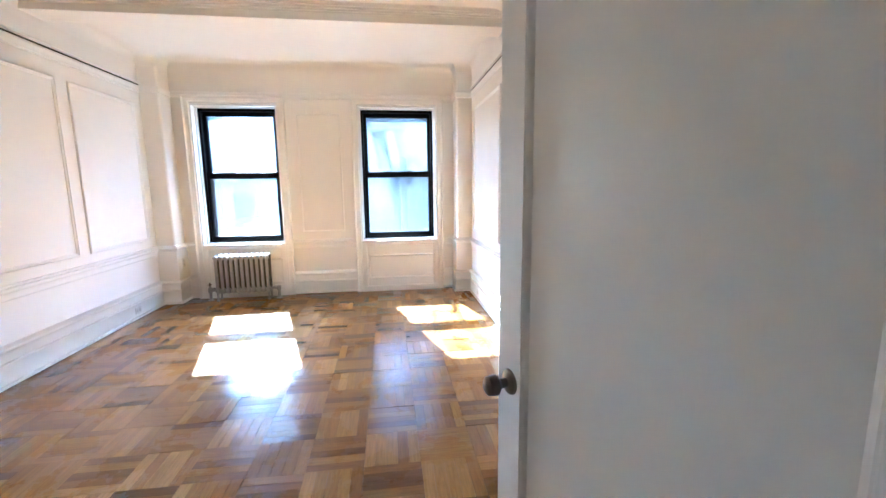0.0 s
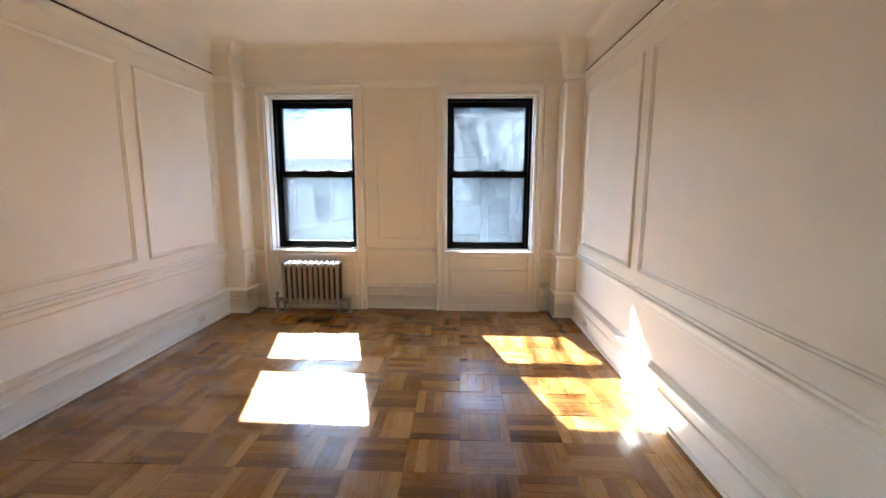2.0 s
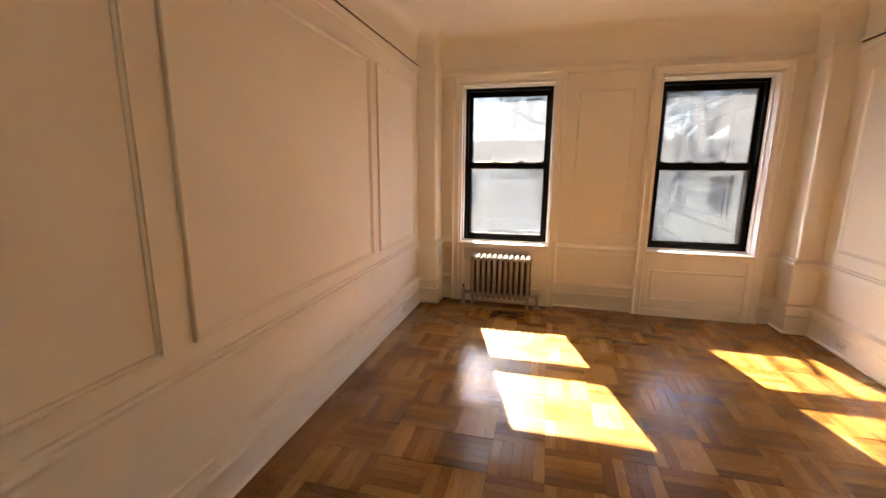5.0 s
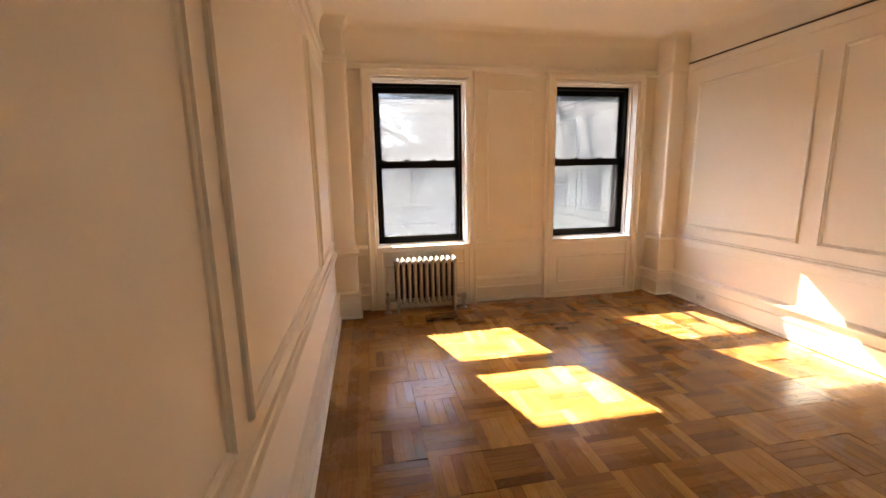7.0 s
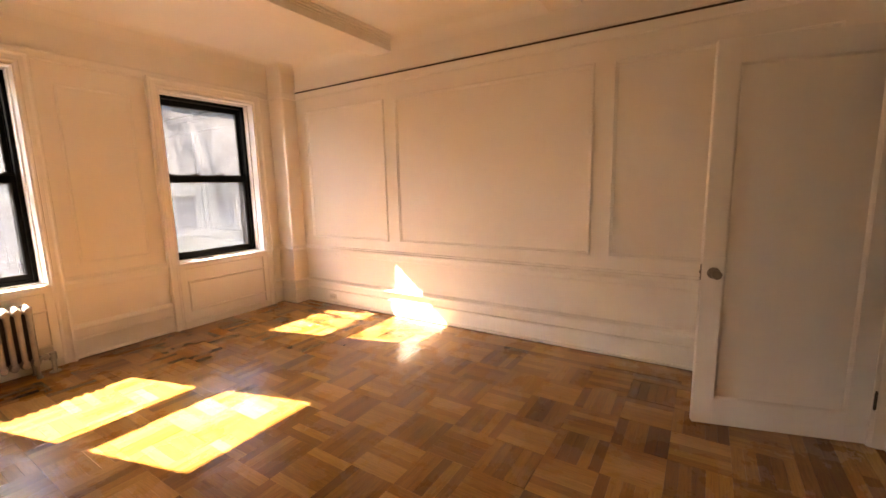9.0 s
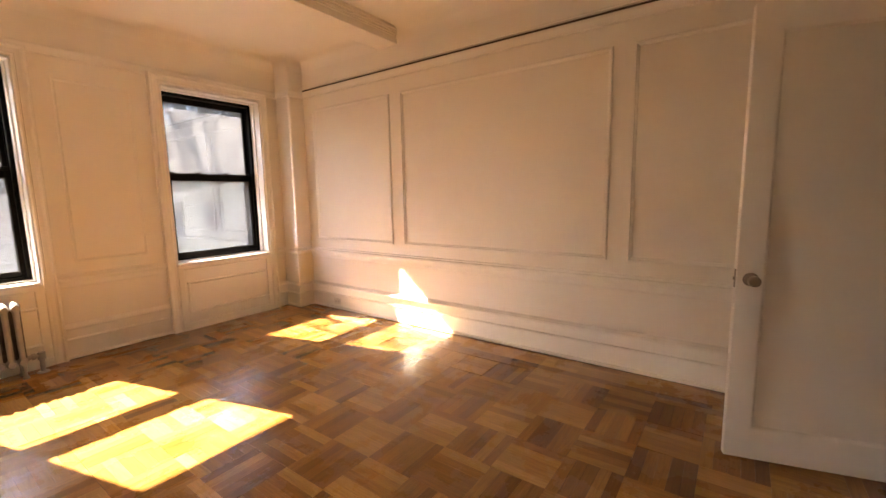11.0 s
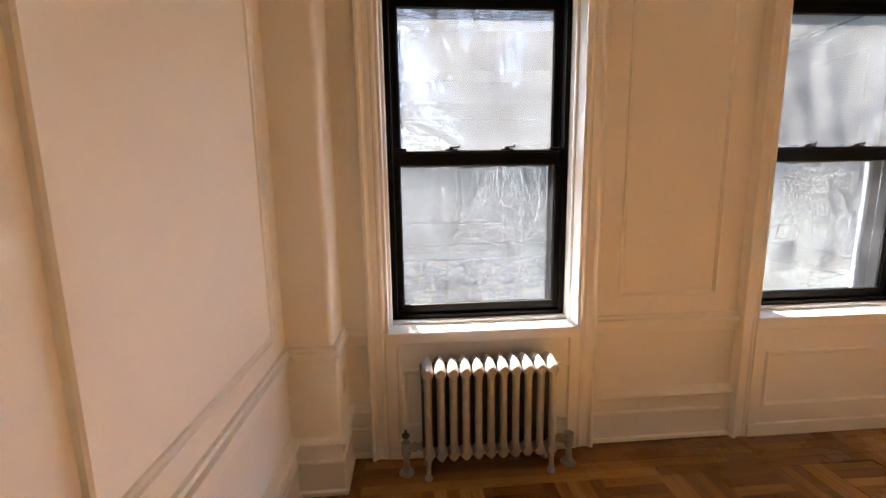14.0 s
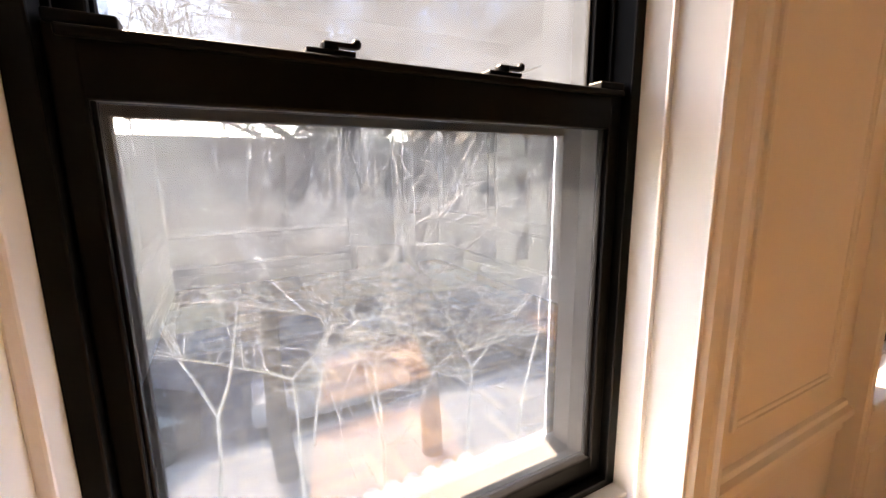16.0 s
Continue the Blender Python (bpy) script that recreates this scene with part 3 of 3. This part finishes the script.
b = Build().box(LEAF - 0.0005, LEAF + 0.0015, -TH + 0.010, -0.010, 0.87, 0.96, 0.0005).box(LEAF, LEAF + 0.008, -TH + 0.016, -0.018, 0.907, 0.923, 0.002)
b.done("latch_plate", STEEL, door)
for z in (0.22, 1.90):
    b = Build().tube((-0.004, 0.006, z), (-0.004, 0.006, z + 0.09), 0.007, sides=12).box(-0.003, 0.0005, -0.030, 0.004, z, z + 0.09)
    b.ball((-0.004, 0.006, z + 0.094), 0.006).ball((-0.004, 0.006, z - 0.004), 0.006)
    b.done("hinge", BRASS, door)


# ---- radiator ----
def radiator(x0, x1, yc, height):
    r = tagged(new("radiator"), "old cast-iron column radiator, silvery white paint, under window", "radiator")
    r.location = ((x0 + x1) / 2, yc, 0)
    n = 11
    pitch = (x1 - x0) / n
    b = Build()
    top, bottom = height, 0.095
    # one casting: three flattened columns joined by a domed head and foot
    core = Build()
    for yo, wide in ((-0.060, 1.0), (-0.018, 1.7), (0.018, 1.7), (0.060, 1.0)):
        rings = []
        for z, sx, sy in ((bottom + 0.01, 0.014, 0.020), (bottom + 0.06, 0.0185, 0.0195), (0.20, 0.0180, 0.0185), (top - 0.14, 0.0180, 0.0185), (top - 0.07, 0.0195, 0.020), (top - 0.03, 0.021, 0.023)):
            rings.append([(sx * wide * math.cos(k / 12 * math.tau), yo + sy * math.sin(k / 12 * math.tau), z) for k in range(12)])
        (core if wide > 1 else b).rings(rings)
    for zc, up in ((top - 0.045, 1), (bottom + 0.035, -1)):
        rings = []
        for yy, w, h in ((-0.080, 0.006, 0.008), (-0.078, 0.022, 0.024), (-0.060, 0.029, 0.036), (-0.03, 0.0295, 0.041), (0.0, 0.0295, 0.045), (0.03, 0.0295, 0.041), (0.060, 0.029, 0.036), (0.078, 0.022, 0.024), (0.080, 0.006, 0.008)):
            rings.append([(w * math.cos(a) * (1 - 0.25 * max(0, up * math.sin(a)) ** 2), yy, zc + up * 0 + h * math.sin(a)) for a in [k / 12 * math.tau for k in range(12)]])
        b.rings(rings)
    sec = b.done("section", RADPAINT, r, True)
    tagged(core.done("inner_columns", RADCORE, sec, True), "inner columns coloured dark as the shade between sections")
    sec.location = (-(x1 - x0) / 2 + pitch / 2, 0, 0)
    for i in range(1, n):
        copy_thing(sec, pose(-(x1 - x0) / 2 + pitch * (i + 0.5), 0, 0))
    for zz, e in ((top - 0.06, -0.01), (bottom + 0.045, 0.012)):
        Build().tube((-(x1 - x0) / 2 - e, 0, zz), ((x1 - x0) / 2 + e, 0, zz), 0.022).done("nipple", RADPAINT, r, True)
    for s in (-1, 1):
        for yo in (-0.058, 0.058):
            b = Build()
            xx = s * ((x1 - x0) / 2 - pitch / 2)
            prof = ((0.0, 0.020), (0.012, 0.020), (0.022, 0.012), (0.06, 0.011), (0.11, 0.016), (0.15, 0.017))
            b.rings([[(xx + s * 0.004 * (1 - z * 6) + q * math.cos(k / 12 * math.tau), yo + q * 1.1 * math.sin(k / 12 * math.tau), z) for k in range(12)] for z, q in prof])
            b.done("leg", RADPAINT, r, True)
    # valve with handle at one end, elbow at the other
    for s in (-1, 1):
        b = Build()
        xe = s * ((x1 - x0) / 2 + 0.082)
        b.tube((xe, 0, 0), (xe, 0, 0.010), 0.040, 0.034, 20).tube((xe, 0, 0.01), (xe, 0, 0.13), 0.0165)
        b.tube((xe, 0, 0.105), (xe, 0, 0.165), 0.026, 0.024).tube((xe, 0, 0.140), (s * (x1 - x0) / 2, 0, 0.140), 0.017)
        b.tube((xe - s * 0.032, 0, 0.140), (xe - s * 0.055, 0, 0.140), 0.026, sides=6)
        if s < 0:
            b.tube((xe, 0, 0.165), (xe, 0, 0.195), 0.016, 0.010)
        b.done("valve", RADPAINT, r, True)
    b = Build()
    xe = -((x1 - x0) / 2 + 0.082)
    b.tube((xe, 0, 0.195), (xe, 0, 0.232), 0.009, 0.007, 10).tube((xe, 0, 0.20), (xe, 0, 0.208), 0.020, 0.020, 10)
    tagged(b.done("valve_handle", BRASS, r, True), "dark metal valve handle")
    return r


radiator(-1.735, -1.065, 5.585, 0.598)


# ---- outlets ----
def outlet(label, m):
    o = tagged(new("outlet"), label, "outlet")
    o.matrix_world = m
    b = Build().box(-0.057, 0.057, -0.005, 0.0, -0.035, 0.035, 0.002)
    b.done("plate", PLATE, o)
    for s in (-1, 1):
        Build().box(s * 0.022 - 0.014, s * 0.022 + 0.014, -0.007, -0.004, -0.014, 0.014, 0.002).done("socket", SOCKET, o)
    return o


outlet("cream plastic double outlet plate on the baseboard", pose(XL + 0.021, 4.945, 0.095, 0, 0, 90))
outlet("cream plastic double outlet plate on the baseboard", pose(XR - 0.021, 5.02, 0.095, 0, 0, -90))
outlet("cream plastic outlet plate on the pilaster side", pose(PL + 0.0145, 5.61, 0.50, 0, 90, 90))

# ---- outside ----
GZ = -5.2
tagged(Build().box(-400, 400, -400, 600, GZ - 0.6, GZ - 0.16).done("ground", EARTH), "bare earth ground below the windows", "ground", kind="structure")
tagged(Build().box(-150, 150, 15.9, 22.9, GZ - 0.3, GZ - 0.14).done("road", ASPHALT), "grey asphalt street", "road", kind="structure")
for y0, y1 in ((12.6, 15.9), (22.9, 25.5)):
    tagged(Build().box(-150, 150, y0, y1, GZ - 0.3, GZ).done("pavement", CONCRETE), "concrete pavement with kerb", "pavement", kind="structure")


def tree(x, y, seed, height, trunk, lean, spread, deepest=6, bark=BARK, stem=0.38, finest=0.0035, keep=0.58):
    rng = random.Random(seed)
    verts, faces = [], []

    def limb(p, d, r, length, depth):
        segs = 4 if depth < 3 else 3
        sides = 9 if depth == 0 else 6 if depth < 3 else 3
        last = None
        q = Vector(p)
        for i in range(segs + 1):
            rad = r * (1 - 0.42 * i / segs)
            side = d.orthogonal().normalized()
            up = d.cross(side)
            at = len(verts)
            for k in range(sides):
                a = k / sides * math.tau
                verts.append(q + side * rad * math.cos(a) + up * rad * math.sin(a))
            if last is not None:
                for k in range(sides):
                    faces.append((last + k, last + (k + 1) % sides, at + (k + 1) % sides, at + k))
            last = at
            if i < segs:
                if depth and (i or depth > 1) and depth < deepest and rng.random() < 0.72:
                    shoot(q, d, rad * (keep - 0.03), length * 0.62, depth + 1)
                d = (d + Vector((rng.uniform(-1, 1), rng.uniform(-1, 1), rng.uniform(-0.7, 0.9))) * (0.10 + 0.06 * depth)).normalized()
                q = q + d * length / segs
        if depth < deepest:
            for _ in range(2 if rng.random() < 0.75 else 3):
                shoot(q, d, r * keep, length * rng.uniform(0.6, 0.82), depth + 1)

    def shoot(q, d, r, length, depth):
        if r < finest or length < 0.10 or q.y < 8.2:
            return
        v = Vector((rng.uniform(-1, 1), rng.uniform(-1, 1), rng.uniform(-0.45, 0.8))).normalized()
        limb(q, (d + v * spread).normalized(), r, length, depth)

    limb(Vector((x, y, GZ - 0.15)), Vector((lean, 0.03, 1)).normalized(), trunk, height * stem, 0)
    t = tagged(new("tree"), "bare street tree with forked trunk and fine twigs", "tree", "street trees")
    t.location = (x, y, GZ)
    me = bpy.data.meshes.new("branches")
    me.from_pydata([tuple(v - Vector((x, y, GZ))) for v in verts], [], faces)
    me.materials.append(bark)
    me.polygons.foreach_set("use_smooth", [True] * len(me.polygons))
    ob = new("branches", me)
    ob.parent = t
    return t


tree(2.3, 13.4, 3, 12.5, 0.27, 0.04, 0.85)
tree(9.0, 12.6, 8, 11.0, 0.20, 0.05, 0.8)
tree(-0.9, 14.2, 14, 13.5, 0.26, -0.03, 0.85)
tree(-9.5, 20.0, 21, 12.5, 0.24, 0.05, 0.8)
tree(12.5, 20.2, 33, 11.0, 0.22, -0.03, 0.8)
for k, (tx, ty, th) in enumerate(((0.6, 12.2, 12.5), (2.2, 11.4, 12.0), (3.6, 12.0, 12.8), (-0.8, 12.4, 11.5), (5.2, 12.2, 13.0), (7.4, 12.4, 13.5), (-2.4, 12.0, 11.5), (1.4, 14.4, 13.0), (-0.2, 15.0, 12.0))):
    tree(tx, ty, 50 + k, th, 0.048, 0.06 * (-1) ** k, 0.95, 6, SUNLITBARK, 0.27, 0.0055, 0.70)


def house(x0, x1, storeys, mat, label):
    h = tagged(new("house"), label, "house", "houses across the street")
    y0 = 25.5
    h.location = ((x0 + x1) / 2, y0, GZ)
    w, fh = x1 - x0, 3.3
    top = storeys * fh + 1.5
    n = max(2, round(w / 2.4))
    b = Build()
    cw = w / n
    hw, hh = 0.55, 1.9
    # front wall with real openings, back block behind it
    b.box(-w / 2, w / 2, 0.55, 9, -0.2, top)
    for k in range(n + 1):
        xa = -w / 2 if k == 0 else -w / 2 + cw * (k - 0.5) + hw
        xb = w / 2 if k == n else -w / 2 + cw * (k + 0.5) - hw
        b.box(xa, xb, 0, 0.56, -0.2, top)
    for k in range(n):
        c = -w / 2 + cw * (k + 0.5)
        z = -0.2
        for s in range(storeys):
            zs = 1.2 + s * fh
            b.box(c - hw, c + hw, 0.001, 0.56, z, zs)
            z = zs + hh
        b.box(c - hw, c + hw, 0.001, 0.56, z, top)
    b.done("wall", mat, h)
    b = Build().box(-w / 2 - 0.1, w / 2 + 0.1, -0.45, 0.3, top - 0.5, top + 0.15, 0.03)
    Build().box(-w / 2, w / 2, -0.15, 0.2, 4.1, 4.35, 0.02).done("belt_course", mat, h)
    for k in range(int(w / 0.5)):
        b.box(-w / 2 + 0.15 + k * 0.5, -w / 2 + 0.35 + k * 0.5, -0.3, 0.05, top - 0.85, top - 0.49)
    b.done("cornice", mat, h)
    for k in range(n):
        for s in range(storeys):
            c, zs = -w / 2 + cw * (k + 0.5), 1.2 + s * fh
            Build().box(c - hw, c + hw, 0.30, 0.34, zs, zs + hh).done("window", DARKPANE, h)
            Build().box(c - hw - 0.12, c + hw + 0.12, -0.12, 0.1, zs - 0.16, zs - 0.001, 0.01).done("sill", mat, h)
            Build().box(c - hw - 0.1, c + hw + 0.1, -0.08, 0.1, zs + hh + 0.001, zs + hh + 0.28, 0.01).done("lintel", mat, h)
            Build().box(c - hw, c + hw, 0.26, 0.30, zs + hh / 2 - 0.04, zs + hh / 2 + 0.04).done("sash_bar", BLACK, h)
    b = Build()
    for k in range(8):
        b.box(-w / 2 + 0.4, -w / 2 + 1.8, -0.3 * (8 - k), 0.0, 0.17 * k, 0.17 * (k + 1))
    b.done("stoop", mat, h)
    return h


house(-16.5, -9.0, 2, BROWNSTONE, "brownstone row house with cornice and stoop")
house(-9.0, -2.0, 2, LIMESTONE, "pale limestone row house with cornice")
house(-2.0, 4.6, 2, BROWNSTONE, "brownstone row house with cornice and stoop")
house(4.6, 11.0, 2, LIMESTONE, "pale limestone row house with cornice")
house(11.0, 18.5, 3, LIMESTONE, "pale limestone row house with cornice")
house(18.5, 34.0, 5, CREAM, "taller cream brick apartment house")
house(34.0, 46.0, 4, BROWNSTONE, "brownstone apartment house with cornice")


def car(x, y, paint, label):
    c = tagged(new("car"), label, "car", "parked cars")
    c.location = (x, y, GZ - 0.14)
    b = Build()
    half = 0.88
    prof = [(-2.2, 0.45, 0.80), (-2.1, 0.28, 0.92), (-1.2, 0.26, 1.0), (-0.4, 0.26, 1.02), (1.2, 0.26, 1.0), (2.1, 0.28, 0.95), (2.25, 0.42, 0.78)]
    rings = []
    for xx, z0, z1 in prof:
        w = half - (0.10 if abs(xx) > 2 else 0)
        rings.append([(xx, -w, z0), (xx, -w - 0.02, (z0 + z1) / 2), (xx, -w + 0.06, z1), (xx, w - 0.06, z1), (xx, w + 0.02, (z0 + z1) / 2), (xx, w, z0)])
    b.rings(rings)
    b.done("body", paint, c, True)
    b = Build()
    rings = []
    for xx, z, w in ((-1.25, 1.0, 0.80), (-0.45, 1.40, 0.68), (0.2, 1.46, 0.66), (1.1, 1.42, 0.66), (1.95, 1.0, 0.78)):
        rings.append([(xx, -0.80, 0.98), (xx, -w, z), (xx, w, z), (xx, 0.80, 0.98)])
    b.rings(rings)
    b.done("window", DARKPANE, c, True)
    Build().box(-0.45, 1.15, -0.66, 0.66, 1.40, 1.475, 0.03).done("roof", paint, c)
    for wx in (-1.4, 1.4):
        for s in (-1, 1):
            wheel = Build().tube((wx, s * 0.70, 0.32), (wx, s * 0.90, 0.32), 0.32, sides=20).done("tyre", RUBBER, c, True)
            Build().tube((wx, s * 0.895, 0.32), (wx, s * 0.91, 0.32), 0.19, 0.17, 12).done("rim", STEEL, c)
    return c


car(-4.9, 17.0, CARBLACK, "black parked car beside the kerb")
car(0.7, 17.0, CARGREY, "silver parked car beside the kerb")
car(6.3, 17.0, CARBLACK, "black parked car beside the kerb")
car(4.2, 21.8, CARGREY, "silver parked car beside the kerb")

# ---- parquet ----
TX, TY, BX0, BY0 = 0.290, 0.280, -2.035, 0.686
NX, NY, STRIPS = 11, 17, 5
rng = random.Random(5)


def strip_geometry(length, width, m, tone=0.1, gap=0.00035, chamfer=0.0006, depth=0.012):
    """A board along x with chamfered top edges, set by the matrix m; gives vertices, faces and grain coordinates."""
    hx, hy = length / 2 - gap, width / 2 - gap
    pts = []
    for z, i in ((-depth, 0.0), (-chamfer, 0.0), (0.0, chamfer)):
        pts += [(-hx + i, -hy + i, z), (hx - i, -hy + i, z), (hx - i, hy - i, z), (-hx + i, hy - i, z)]
    faces = [(8, 9, 10, 11)]
    for r in (0, 4):
        for k in range(4):
            faces.append((r + k, r + (k + 1) % 4, r + 4 + (k + 1) % 4, r + 4 + k))
    return [m @ Vector(p) for p in pts], faces, [(p[0], p[1], tone) for p in pts]


def board_mesh(name, verts, faces, grain):
    me = bpy.data.meshes.new(name)
    me.from_pydata([tuple(v) for v in verts], [], faces)
    at = me.attributes.new("grain", "FLOAT_VECTOR", "POINT")
    at.data.foreach_set("vector", [c for g in grain for c in g])
    me.materials.append(WOOD)
    return me


# strips along y get a lighter tone, standing for their sheen
single = {o: board_mesh("parquet_strip", *strip_geometry(*((TY, TX / STRIPS) if o else (TX, TY / STRIPS)), Matrix(), 0.22 * o)) for o in (0, 1)}
rest_v, rest_f, rest_g = [], [], []


def add_rest(length, width, m, tone=0.1):
    v, f, g = strip_geometry(length, width, m, tone)
    at = len(rest_v)
    ox, oy = rng.uniform(-20, 20), rng.uniform(-20, 20)
    rest_v.extend(v)
    rest_f.extend(tuple(i + at for i in q) for q in f)
    rest_g.extend((a + ox, b + oy, c) for a, b, c in g)


for i in range(NX):
    for j in range(NY):
        cx, cy = BX0 + TX * (i + 0.5), BY0 + TY * (j + 0.5)
        along_y = (i + j) % 2 == 1
        tilt = (rng.gauss(0, 0.42), rng.gauss(0, 0.42))
        for k in range(STRIPS):
            s = (k - (STRIPS - 1) / 2)
            z = rng.uniform(-0.0004, 0.0)
            m = pose(cx, cy, -0.0002, *tilt) @ (pose(s * TX / STRIPS, 0, z, 0, rng.gauss(0, 0.05), 90) if along_y else pose(0, s * TY / STRIPS, z, rng.gauss(0, 0.05), 0, 0))
            if 6 <= j <= 10:
                ob = new("parquet_strip", single[1 if along_y else 0])
                ob.parent = floor
                ob.matrix_world = m
            else:
                add_rest(TY if along_y else TX, TX / STRIPS if along_y else TY / STRIPS, m, 0.22 * along_y)
# long border boards round the blocks
def border(x0, x1, y0, y1, n, along_y):
    for k in range(n):
        a, e = (y0, y1) if along_y else (x0, x1)
        w = ((x1 - x0) if along_y else (y1 - y0)) / n
        p = a
        while p < e - 0.01:
            q = min(e, p + rng.uniform(0.7, 2.0))
            if e - q < 0.3:
                q = e
            mid = (p + q) / 2
            m = pose(x0 + w * (k + 0.5), mid, rng.uniform(-0.0005, 0), 0, rng.gauss(0, 0.12), 90) if along_y else pose(mid, y0 + w * (k + 0.5), rng.uniform(-0.0005, 0), rng.gauss(0, 0.12), 0, 0)
            add_rest(q - p, w, m)
            p = q


BY1, BX1 = BY0 + TY * NY, BX0 + TX * NX
border(XL, BX0, YS - 0.14, YN, 4, True)
border(BX1, XR, YS - 0.14, YN, 6, True)
border(BX0, BX1, BY1, YN, 5, False)
border(BX0, BX1, YS - 0.14, BY0, 8, False)
rest = new("parquet_strips", board_mesh("parquet_strips", rest_v, rest_f, rest_g))
rest.parent = floor
tagged(rest, "oak parquet strips and border boards", kind="stuff")
